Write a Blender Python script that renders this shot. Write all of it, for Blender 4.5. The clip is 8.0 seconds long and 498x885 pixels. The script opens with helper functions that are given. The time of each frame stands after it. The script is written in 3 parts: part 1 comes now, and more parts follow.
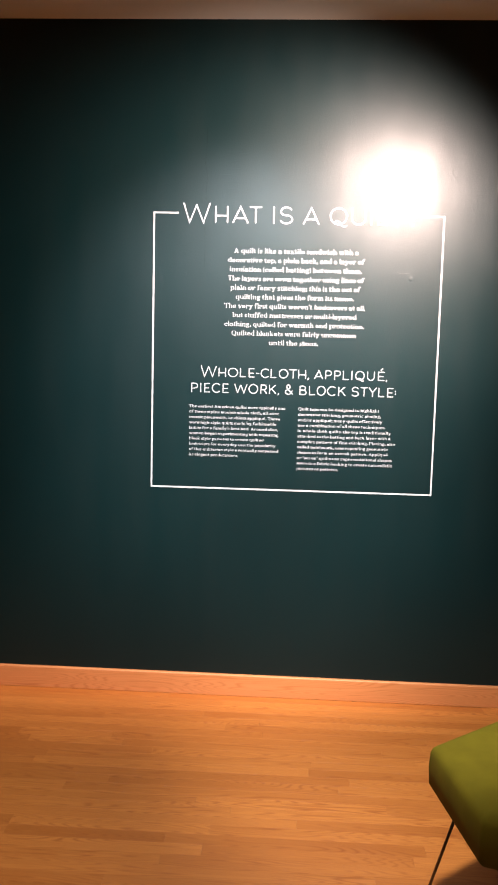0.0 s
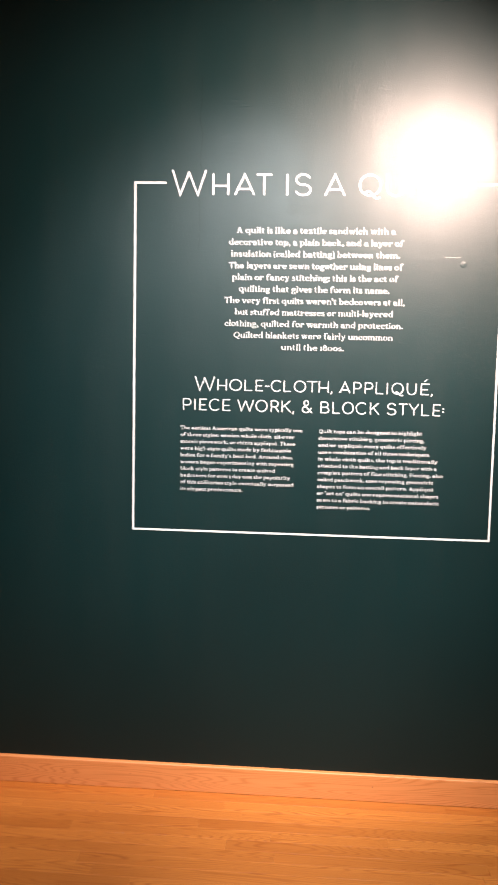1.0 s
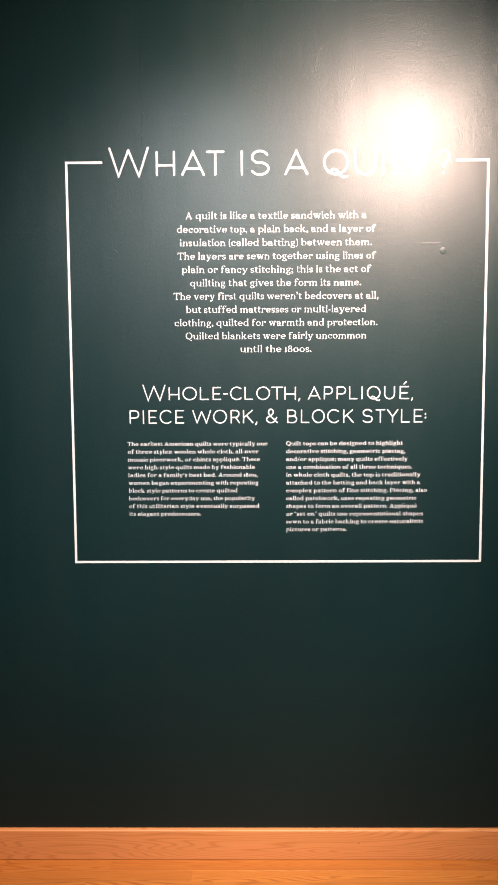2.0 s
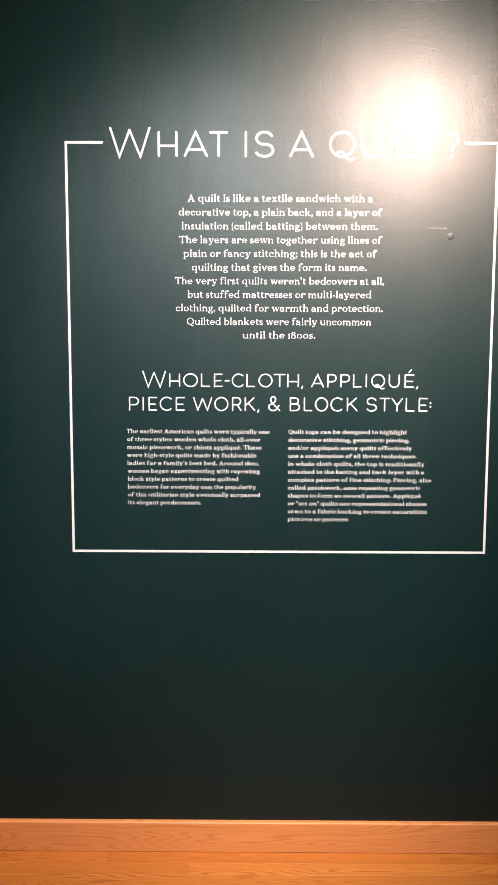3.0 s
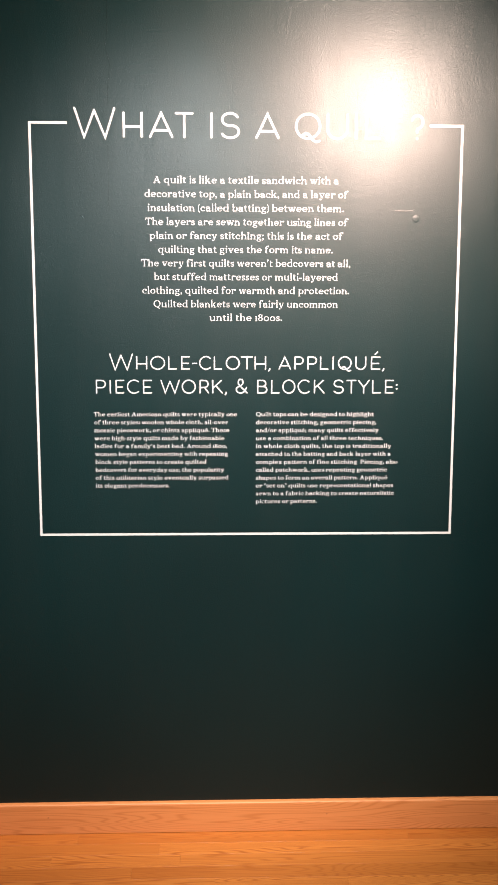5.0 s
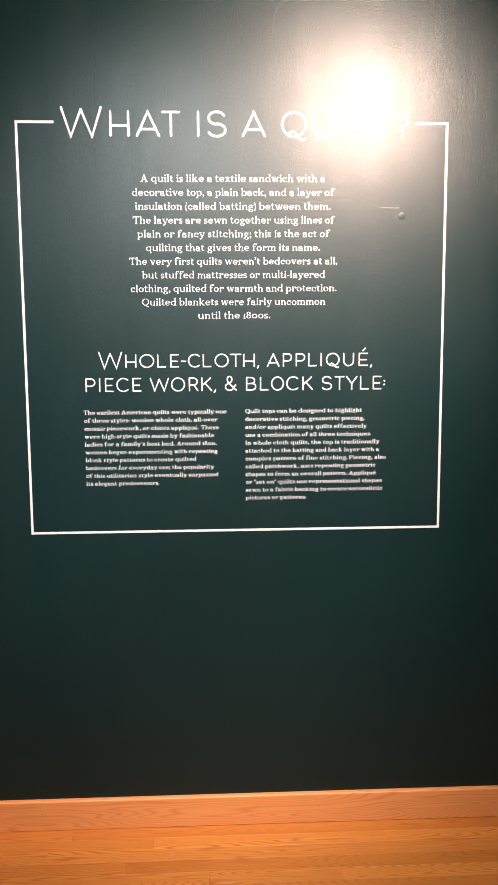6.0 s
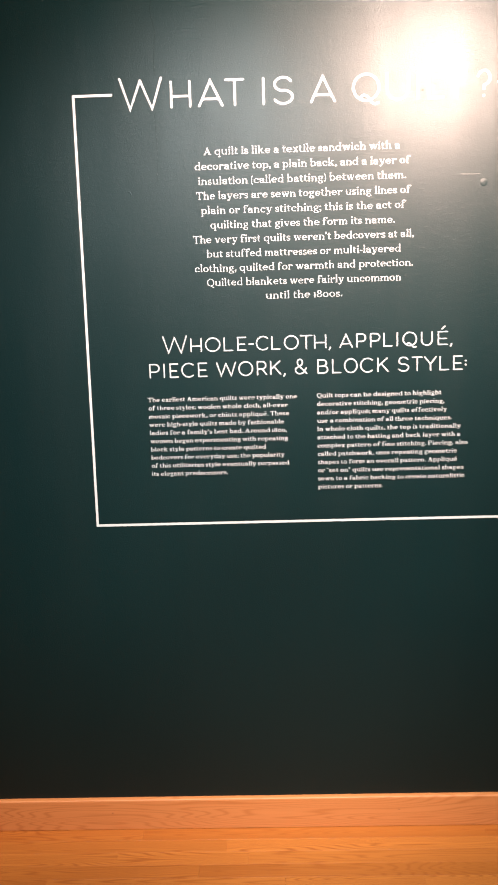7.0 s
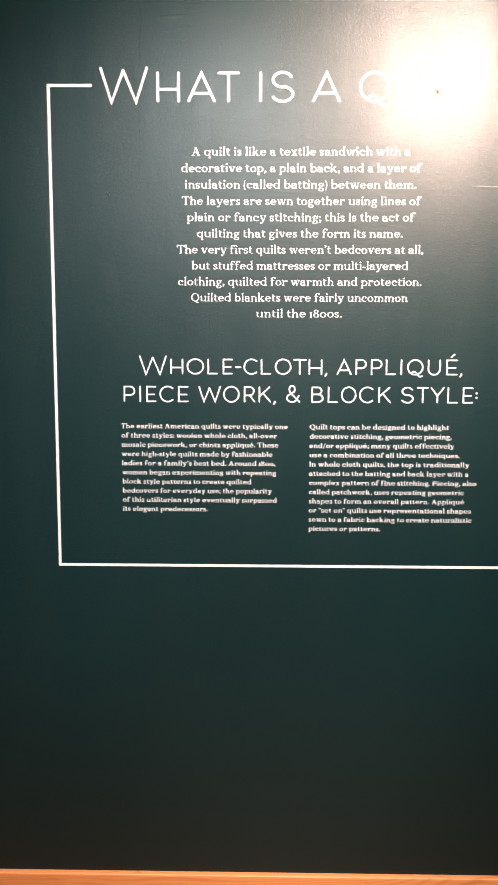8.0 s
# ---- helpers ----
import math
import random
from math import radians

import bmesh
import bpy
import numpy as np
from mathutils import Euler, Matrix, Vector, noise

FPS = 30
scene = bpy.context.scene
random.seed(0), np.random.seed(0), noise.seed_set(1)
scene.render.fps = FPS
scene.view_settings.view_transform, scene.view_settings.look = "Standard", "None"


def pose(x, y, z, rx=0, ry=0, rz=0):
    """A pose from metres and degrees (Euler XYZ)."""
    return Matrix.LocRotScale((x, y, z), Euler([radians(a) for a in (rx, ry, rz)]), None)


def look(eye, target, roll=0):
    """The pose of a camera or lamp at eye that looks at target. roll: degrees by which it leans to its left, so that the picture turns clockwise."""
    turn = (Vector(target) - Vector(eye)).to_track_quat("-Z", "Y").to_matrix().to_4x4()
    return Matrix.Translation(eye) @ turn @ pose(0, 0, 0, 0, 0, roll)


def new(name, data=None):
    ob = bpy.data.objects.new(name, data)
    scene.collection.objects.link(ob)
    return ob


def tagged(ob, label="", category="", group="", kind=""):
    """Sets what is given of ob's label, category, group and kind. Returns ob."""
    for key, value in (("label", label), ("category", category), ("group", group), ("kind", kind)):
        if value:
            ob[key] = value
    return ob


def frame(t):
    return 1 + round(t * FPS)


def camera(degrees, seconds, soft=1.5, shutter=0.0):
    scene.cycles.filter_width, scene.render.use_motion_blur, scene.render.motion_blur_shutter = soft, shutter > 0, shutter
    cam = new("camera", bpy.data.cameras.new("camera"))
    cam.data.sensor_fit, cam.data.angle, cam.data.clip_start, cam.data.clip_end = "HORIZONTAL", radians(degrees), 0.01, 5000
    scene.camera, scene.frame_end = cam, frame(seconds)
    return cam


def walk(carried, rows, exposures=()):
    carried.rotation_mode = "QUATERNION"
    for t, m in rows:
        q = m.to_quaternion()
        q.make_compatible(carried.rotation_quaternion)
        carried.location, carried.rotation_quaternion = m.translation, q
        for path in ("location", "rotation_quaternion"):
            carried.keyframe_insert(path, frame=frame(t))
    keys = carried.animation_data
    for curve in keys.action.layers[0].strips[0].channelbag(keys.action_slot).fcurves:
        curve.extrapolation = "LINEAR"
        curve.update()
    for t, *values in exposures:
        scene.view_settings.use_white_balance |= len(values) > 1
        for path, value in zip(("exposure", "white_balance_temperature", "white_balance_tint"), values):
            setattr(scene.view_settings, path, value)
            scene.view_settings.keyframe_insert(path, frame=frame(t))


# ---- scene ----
cam = camera(33.0, 8.0, soft=1.7, shutter=0.25)
PATH = [
    (0, (0.014, -3.645, 1.583), (-0.093, -1.662, 1.349), 1.4),
    (0.2, (0.009, -3.521, 1.517), (-0.078, -1.531, 1.329), 0.6),
    (0.4, (-0.027, -3.324, 1.558), (-0.078, -1.336, 1.347), 0.3),
    (0.5, (-0.02, -3.224, 1.587), (-0.086, -1.238, 1.359), 0.9),
    (0.7, (0.008, -3.094, 1.547), (-0.126, -1.108, 1.353), 1.9),
    (0.9, (0.032, -2.935, 1.561), (-0.146, -0.953, 1.36), 1.6),
    (1, (-0.008, -2.864, 1.552), (-0.148, -0.879, 1.35), 1.2),
    (1.2, (-0.029, -2.765, 1.538), (-0.103, -0.777, 1.333), 0.8),
    (1.5, (-0.066, -2.62, 1.565), (-0.079, -0.632, 1.349), -0.6),
    (1.7, (-0.073, -2.559, 1.56), (-0.082, -0.57, 1.358), -0.8),
    (2, (-0.057, -2.505, 1.551), (-0.078, -0.514, 1.359), -0.3),
    (2.2, (-0.07, -2.481, 1.55), (-0.081, -0.491, 1.354), 0.2),
    (3.3, (-0.076, -2.458, 1.546), (-0.085, -0.471, 1.317), 0.2),
    (3.5, (-0.071, -2.457, 1.548), (-0.075, -0.47, 1.313), 0.1),
    (4, (-0.071, -2.457, 1.546), (-0.058, -0.472, 1.297), -0.0),
    (4.5, (-0.056, -2.464, 1.538), (-0.034, -0.48, 1.288), 0.0),
    (5, (-0.065, -2.467, 1.532), (-0.007, -0.484, 1.283), 0.1),
    (5.2, (-0.061, -2.472, 1.538), (0.009, -0.489, 1.284), 0.2),
    (6.3, (-0.077, -2.483, 1.539), (0.012, -0.503, 1.273), -0.5),
    (6.5, (-0.084, -2.475, 1.535), (-0.019, -0.495, 1.259), -0.9),
    (6.8, (-0.11, -2.427, 1.522), (-0.106, -0.448, 1.236), -1.5),
    (7, (-0.102, -2.357, 1.532), (-0.156, -0.38, 1.235), -1.7),
    (7.2, (-0.106, -2.276, 1.538), (-0.188, -0.298, 1.248), -1.1),
    (7.5, (-0.088, -2.188, 1.538), (-0.188, -0.207, 1.284), 0.1),
    (7.8, (-0.082, -2.127, 1.538), (-0.16, -0.144, 1.289), 0.5),
    (8, (-0.091, -2.104, 1.532), (-0.123, -0.12, 1.281), 0.2),
]
walk(cam, [(t, look(eye, target, roll)) for t, eye, target, roll in PATH],
     [(0.0, 0.20, 6150, 10), (0.5, 0.15, 6320, 10), (1.0, 0.16, 6450, 10), (1.5, 0.02, 6470, 10), (2.0, -0.17, 6520, 10), (3.3, -0.21, 6510, 10), (5.2, -0.19, 6560, 10), (6.3, -0.13, 6560, 10), (7.4, -0.16, 6580, 10), (8.0, -0.08, 6560, 10)])

# ---------------------------------------------------------------- lights
# Unseen spots under the ceiling, fitted to the lettered wall's highlight and wash.
def spot(name, eye, target, watts, cone, blend, radius, colour):
    data = bpy.data.lights.new(name, "SPOT")
    data.energy, data.spot_size, data.spot_blend = watts, radians(cone), blend
    data.shadow_soft_size, data.color = radius, colour
    ob = new(name, data)
    ob.matrix_world = look(eye, target)
    return ob


WARM = (1.0, 0.9, 0.8)
spot("unseen_spot", (0.575, -1.15, 2.47), (0.04, 0, 1.84), 640, 98, 1.0, 0.05, (1.0, 0.725, 0.60))
spot("unseen_spot", (-0.20, -2.5, 2.80), (-0.16, 0.0, 1.32), 480, 47, 1.0, 0.06, (0.97, 0.98, 0.98))
# Two more unseen spots, added to brighten the floor and baseboard.
spot("unseen_spot", (-1.10, -1.85, 2.80), (-0.75, -0.70, 0.0), 205, 58, 0.8, 0.10, WARM)
spot("unseen_spot", (0.15, -1.80, 2.80), (0.70, -0.55, 0.0), 325, 50, 0.8, 0.10, WARM)
# Added fill behind the camera: its floor bounce lifts ceiling and stool front.
spot("unseen_spot", (-0.5, -5.2, 2.80), (-0.2, -4.7, 0.0), 300, 100, 1.0, 0.06, WARM)

world = bpy.data.worlds.new("gallery_air")
world.use_nodes = True
world.node_tree.nodes["Background"].inputs["Color"].default_value = (0.9, 0.8, 0.7, 1)
world.node_tree.nodes["Background"].inputs["Strength"].default_value = 0.02
scene.world = world


# ---------------------------------------------------------------- materials
class Mat:
    """A node material with short ways to add and join nodes."""

    def __init__(self, name):
        self.m = bpy.data.materials.new(name)
        self.m.use_nodes = True
        self.t = self.m.node_tree
        self.b = self.t.nodes["Principled BSDF"]

    def node(self, kind, **values):
        n = self.t.nodes.new(kind)
        for key, value in values.items():
            setattr(n, key, value)
        return n

    def join(self, a, b):
        self.t.links.new(a, b)

    def put(self, socket, value):
        if isinstance(value, bpy.types.NodeSocket):
            self.join(value, socket)
        elif isinstance(value, tuple) and len(value) == 3 and socket.type == "RGBA":
            socket.default_value = (*value, 1)
        else:
            socket.default_value = value

    def set(self, **values):
        for key, value in values.items():
            self.put(self.b.inputs[key.replace("_", " ")], value)

    def coords(self, scale=(1, 1, 1), space="Object", add=None):
        c = self.node("ShaderNodeTexCoord").outputs[space]
        mp = self.node("ShaderNodeMapping")
        self.join(c, mp.inputs["Vector"])
        mp.inputs["Scale"].default_value = scale
        if add is not None:
            self.join(add, mp.inputs["Location"])
        return mp.outputs["Vector"]

    def noise(self, vector, scale, detail=3.0, rough=0.5, warp=0.0):
        n = self.node("ShaderNodeTexNoise")
        self.join(vector, n.inputs["Vector"])
        n.inputs["Scale"].default_value, n.inputs["Detail"].default_value = scale, detail
        n.inputs["Roughness"].default_value, n.inputs["Distortion"].default_value = rough, warp
        return n.outputs["Fac"]

    def math(self, how, a, b=0.0, c=0.0):
        n = self.node("ShaderNodeMath", operation=how)
        for socket, value in zip(n.inputs, (a, b, c)):
            self.put(socket, value)
        return n.outputs[0]

    def remap(self, value, lo, hi, to_lo, to_hi):
        n = self.node("ShaderNodeMapRange")
        for socket, v in zip(n.inputs, (value, lo, hi, to_lo, to_hi)):
            self.put(socket, v)
        return n.outputs[0]

    def mix(self, fac, a, b, how="MIX"):
        n = self.node("ShaderNodeMix", data_type="RGBA", blend_type=how)
        self.put(n.inputs[0], fac)
        self.put(n.inputs[6], a)
        self.put(n.inputs[7], b)
        return n.outputs[2]

    def bump(self, height, distance, strength=1.0, under=None):
        n = self.node("ShaderNodeBump")
        n.inputs["Strength"].default_value, n.inputs["Distance"].default_value = strength, distance
        self.join(height, n.inputs["Height"])
        if under is not None:
            self.join(under, n.inputs["Normal"])
        return n.outputs["Normal"]


def wall_paint():
    k = Mat("dark_teal_satin_paint")
    v = k.coords()
    big = k.noise(v, 1.7, 2)
    roll = k.noise(k.coords((1.0, 1.0, 0.16)), 8, 3)
    peel = k.noise(v, 320, 2.5, 0.6, 0.4)
    dimple = k.noise(v, 75, 2.0, 0.5)
    tint = k.mix(k.remap(big, 0.35, 0.65, 0, 1), WALL_A, WALL_B)
    tint = k.mix(k.remap(roll, 0.4, 0.62, 0, 0.35), tint, WALL_C)
    n = k.bump(roll, 0.0011)
    n = k.bump(dimple, 0.00028, 1.0, n)
    worn = k.remap(k.noise(k.coords((1.0, 1.0, 0.35)), 7, 3, 0.6), 0.35, 0.65, 0.6, 1.25)
    n = k.bump(k.math("MULTIPLY", peel, worn), 0.00054, 1.0, n)
    k.set(Base_Color=tint, Roughness=k.remap(roll, 0.3, 0.7, 0.375, 0.445), Normal=n, Specular_IOR_Level=0.27, Coat_Weight=0.078, Coat_Roughness=0.205, Coat_Normal=n)
    return k.m


def oak(name, light, mid, dark, island=False, gloss=0.34, ring=1.0):
    """Clear-finished oak: long cathedral rings, pores and a tint of its own for every board."""
    k = Mat(name)
    if island:
        own = k.node("ShaderNodeNewGeometry").outputs["Random Per Island"]
    else:
        own = k.node("ShaderNodeObjectInfo").outputs["Random"]
    shift = k.node("ShaderNodeCombineXYZ")
    k.put(shift.inputs[0], k.math("MULTIPLY", own, 37.0))
    k.put(shift.inputs[1], k.math("SUBTRACT", k.math("FRACT", k.math("MULTIPLY", own, 13.7)), 0.5))
    k.put(shift.inputs[2], k.math("MULTIPLY", own, 11.0))
    place = k.node("ShaderNodeVectorMath", operation="ADD")
    k.join(k.coords(), place.inputs[0])
    k.join(shift.outputs[0], place.inputs[1])

    def stretched(sx, sy, sz):
        n = k.node("ShaderNodeVectorMath", operation="MULTIPLY")
        k.join(place.outputs[0], n.inputs[0])
        n.inputs[1].default_value = (sx, sy, sz)
        return n.outputs[0]

    wander = k.noise(stretched(0.75, 12, 12), 1.0, 1.8, 0.45)
    lie = k.noise(stretched(0.6, 5, 5), 1.0, 1.0)
    cut = k.math("ADD", k.math("MULTIPLY", wander, 19.0 * ring), k.math("MULTIPLY", lie, 17.0 * ring))
    wave = k.math("SINE", k.math("MULTIPLY", cut, 6.28))
    ringed = k.math("POWER", k.remap(wave, -0.6, 1.0, 0, 1), 2.8)
    fibre = k.noise(stretched(5, 420, 420), 1.0, 3, 0.6)
    pore = k.remap(k.noise(stretched(14, 900, 900), 1.0, 1.5), 0.6, 0.72, 0, 1)
    patch = k.noise(stretched(1.1, 6, 6), 1.0, 2)
    base = k.mix(k.remap(own, 0.0, 1.0, 0.0, 1.0), light, mid)
    base = k.mix(k.math("MULTIPLY", ringed, 0.82), base, dark)
    base = k.mix(k.remap(fibre, 0.35, 0.75, 0, 0.20), base, dark)
    base = k.mix(k.math("MULTIPLY", pore, 0.35), base, dark)
    base = k.mix(k.remap(patch, 0.35, 0.7, 0.0, 0.35), base, light)
    n = k.bump(fibre, 0.0002, 0.6)
    k.set(Base_Color=base, Roughness=k.remap(fibre, 0.3, 0.7, gloss - 0.03, gloss + 0.08), Normal=n, Specular_IOR_Level=0.45)
    return k.m


def plain(name, colour, rough=0.6, metal=0.0, vary=0.12, scale=30.0, relief=0.0):
    k = Mat(name)
    v = k.coords()
    n = k.noise(v, scale, 4)
    low = tuple(c * (1 - vary) for c in colour)
    k.set(Base_Color=k.mix(k.remap(n, 0.3, 0.7, 0, 1), low, colour), Roughness=rough, Metallic=metal)
    if relief:
        k.set(Normal=k.bump(k.noise(v, scale * 9, 2), relief))
    return k.m


def felt():
    k = Mat("olive_green_wool_felt")
    v = k.coords()
    weave = k.noise(v, 420, 3, 0.6)
    cloud = k.noise(v, 14, 3)
    tint = k.mix(k.remap(cloud, 0.3, 0.7, 0, 1), (0.140, 0.116, 0.004), (0.175, 0.145, 0.006))
    tint = k.mix(k.remap(weave, 0.4, 0.7, 0, 0.4), tint, (0.09, 0.07, 0.005))
    k.set(Base_Color=tint, Roughness=0.9, Normal=k.bump(weave, 0.0008), Specular_IOR_Level=0.2)
    return k.m


WALL_A, WALL_B, WALL_C = (0.0011, 0.0112, 0.0126), (0.0014, 0.0128, 0.0144), (0.0013, 0.0111, 0.0122)
PAINT = wall_paint()
VINYL = plain("white_vinyl_film", (0.455, 0.490, 0.510), 0.45, vary=0.04)
FLOOR_LIGHT, FLOOR_MID, FLOOR_DARK = (0.58, 0.220, 0.047), (0.40, 0.134, 0.025), (0.29, 0.072, 0.010)
FLOOR_OAK = oak("honey_oak_strip", FLOOR_LIGHT, FLOOR_MID, FLOOR_DARK, ring=2.1)
FLOOR_REST = oak("honey_oak_strip_joined", FLOOR_LIGHT, FLOOR_MID, FLOOR_DARK, island=True, ring=2.1)
BASE_OAK = oak("clear_oak_board", (0.65, 0.272, 0.098), (0.63, 0.260, 0.092), (0.47, 0.165, 0.046), ring=2.4, gloss=0.45)
CEILING = plain("warm_white_ceiling_paint", (0.82, 0.83, 0.77), 0.85, vary=0.05, scale=3, relief=0.0006)
# Grey of the unseen walls, picked for the light they bounce to the ceiling.
PLASTER = plain("grey_wall_paint", (0.22, 0.22, 0.21), 0.7, vary=0.06, scale=2, relief=0.0006)
FELT = felt()
STEEL = plain("dark_bronze_steel", (0.11, 0.075, 0.042), 0.45, 0.7, 0.2, 60)
SUBFLOOR = plain("dark_subfloor", (0.05, 0.03, 0.015), 0.9)
FILLER = plain("brown_wood_filler", (0.27, 0.10, 0.04), 0.7)
CRACK = plain("dark_hairline_crack", (0.0020, 0.0070, 0.0078), 0.7)
SPECK = plain("dark_speck", (0.03, 0.025, 0.02), 0.7)
for dull in (CRACK, SPECK):
    dull.node_tree.nodes["Principled BSDF"].inputs["Specular IOR Level"].default_value = 0.14



# ---------------------------------------------------------------- mesh helpers
def mesh_of(name, bm, material, smooth=False):
    me = bpy.data.meshes.new(name)
    bmesh.ops.recalc_face_normals(bm, faces=bm.faces)
    bm.to_mesh(me)
    bm.free()
    me.materials.append(material)
    if smooth:
        for p in me.polygons:
            p.use_smooth = True
    return me


def part(name, bm, material, parent, label="", smooth=False):
    ob = new(name, mesh_of(name, bm, material, smooth))
    ob.parent = parent
    return tagged(ob, label)


def block(x0, x1, y0, y1, z0, z1, bevel=0.0, segments=2, bm=None):
    bm = bm or bmesh.new()
    verts = bmesh.ops.create_cube(bm, size=1)["verts"]
    for v in verts:
        v.co = ((x0 + x1) / 2 + v.co.x * (x1 - x0), (y0 + y1) / 2 + v.co.y * (y1 - y0), (z0 + z1) / 2 + v.co.z * (z1 - z0))
    if bevel:
        edges = list({e for v in verts for e in v.link_edges})
        bmesh.ops.bevel(bm, geom=edges, offset=bevel, segments=segments, affect="EDGES", profile=0.5)
    return bm


def structure(name, bm, material, label, category):
    ob = new(name, mesh_of(name, bm, material))
    return tagged(ob, label, category, kind="structure")


# ---------------------------------------------------------------- the room
X0, X1, Y0, TOP = -4.0, 4.0, -7.0, 2.912
wall = structure("wall_north", block(X0 - 0.15, X1 + 0.15, 0, 0.15, -0.05, TOP + 0.1), PAINT,
                 "dark teal satin-painted gallery wall with roller texture", "wall")
# Three unseen walls added to close the room and bounce light.
structure("wall_south", block(X0 - 0.15, X1 + 0.15, Y0 - 0.15, Y0, -0.05, TOP + 0.1), PLASTER, "plain grey unseen wall closing the room", "wall")
structure("wall_west", block(X0 - 0.15, X0, Y0, 0, -0.05, TOP + 0.1), PLASTER, "plain grey unseen wall closing the room", "wall")
structure("wall_east", block(X1, X1 + 0.15, Y0, 0, -0.05, TOP + 0.1), PLASTER, "plain grey unseen wall closing the room", "wall")
structure("ceiling", block(X0, X1, Y0, 0, TOP, TOP + 0.12), CEILING, "plain warm white painted ceiling", "ceiling")

# Oak baseboard with an eased top edge, a hair above the floor.
def baseboard_profile(length):
    bm = bmesh.new()
    ring = [(0.0, 0.0016), (0.0, 0.0975), (-0.009, 0.0975), (-0.0125, 0.0965), (-0.0145, 0.0940), (-0.015, 0.0905), (-0.015, 0.0016)]
    ends = [[bm.verts.new((x, y, z)) for y, z in ring] for x in (-length / 2, length / 2)]
    n = len(ring)
    for i in range(n):
        bm.faces.new((ends[0][i], ends[0][(i + 1) % n], ends[1][(i + 1) % n], ends[1][i]))
    bm.faces.new(ends[0])
    bm.faces.new(ends[1])
    return bm


board = structure("baseboard", baseboard_profile(X1 - X0), BASE_OAK, "flat clear-finished oak baseboard along the teal wall", "baseboard")


def disc(radius, depth, sides=12, x=0.0, z=0.0, y=0.0, dome=False):
    """A small round lug on a wall that faces -y."""
    bm = bmesh.new()
    rims = [(1.0, 0.0), (0.82, 0.55), (0.5, 0.88)] if dome else [(1.0, 0.0), (1.0, 1.0)]
    loops = []
    for r, d in rims:
        loops.append([bm.verts.new((x + r * radius * math.cos(a), y - d * depth, z + r * radius * math.sin(a)))
                      for a in [2 * math.pi * i / sides for i in range(sides)]])
    for a, b in zip(loops, loops[1:]):
        for i in range(sides):
            bm.faces.new((a[i], a[(i + 1) % sides], b[(i + 1) % sides], b[i]))
    tip = bm.verts.new((x, y - depth, z))
    for i in range(sides):
        bm.faces.new((loops[-1][i], loops[-1][(i + 1) % sides], tip))
    return bm


for x in (-0.612, 0.252, 1.05, -1.35):
    part("nail_hole", disc(0.0018, 0.0003, 8, x, 0.055, -0.015), FILLER, board, "small dark filled nail hole")


# ---------------------------------------------------------------- strokes
def arc(cx, cy, rx, ry, a0, a1, n=14):
    return [(cx + rx * math.cos(radians(a0 + (a1 - a0) * i / n)), cy + ry * math.sin(radians(a0 + (a1 - a0) * i / n))) for i in range(n + 1)]


def ribbon(bm, points, width, top, foot=0.0, round_ends=True):
    """A flat band of even width along a line of (x, z) points, on a wall that faces -y."""
    pts = [Vector(p) for p in points]
    pts = [p for i, p in enumerate(pts) if i == 0 or (p - pts[i - 1]).length > 1e-6]
    h = width / 2
    closed = (pts[0] - pts[-1]).length < 1e-5
    round_ends = round_ends and not closed
    left, right = [], []
    for i, p in enumerate(pts):
        a = (p - pts[i - 1]).normalized() if i else None
        b = (pts[i + 1] - p).normalized() if i + 1 < len(pts) else None
        if closed:
            a, b = a or (p - pts[-2]).normalized(), b or (pts[1] - p).normalized()
        d = ((a or b) + (b or a)).normalized()
        n = Vector((-d.y, d.x))
        k = 1.0 / max(0.45, n.dot(Vector((-(b or a).y, (b or a).x))))
        left.append(p + n * h * k)
        right.append(p - n * h * k)
    outline = list(left)
    for end, centre, away in ((0, pts[-1], (pts[-1] - pts[-2]).normalized()), (1, pts[0], (pts[0] - pts[1]).normalized())):
        if round_ends:
            side = Vector((-away.y, away.x))
            outline += [centre + side * h * math.cos(t) + away * h * math.sin(t) for t in [math.pi * i / 8 for i in range(1, 8)]]
        if end == 0:
            outline += right[::-1]
    front = [bm.verts.new((p.x, -top, p.y)) for p in outline]
    back = [bm.verts.new((p.x, -foot, p.y)) for p in outline]
    n, m = len(outline), len(pts)
    cap = 7 if round_ends else 0
    for i in range(m - 1):
        bm.faces.new((front[i], front[i + 1], front[m + cap + m - 2 - i], front[m + cap + m - 1 - i]))
    if cap:
        bm.faces.new(front[m - 1:m + cap + 1])
        bm.faces.new(front[2 * m + cap - 1:] + [front[0]])
    for i in range(n):
        bm.faces.new((front[i], back[i], back[(i + 1) % n], front[(i + 1) % n]))


def ring_line():
    return arc(0.5, 0.5, 0.53, 0.52, 90, 450, 36)


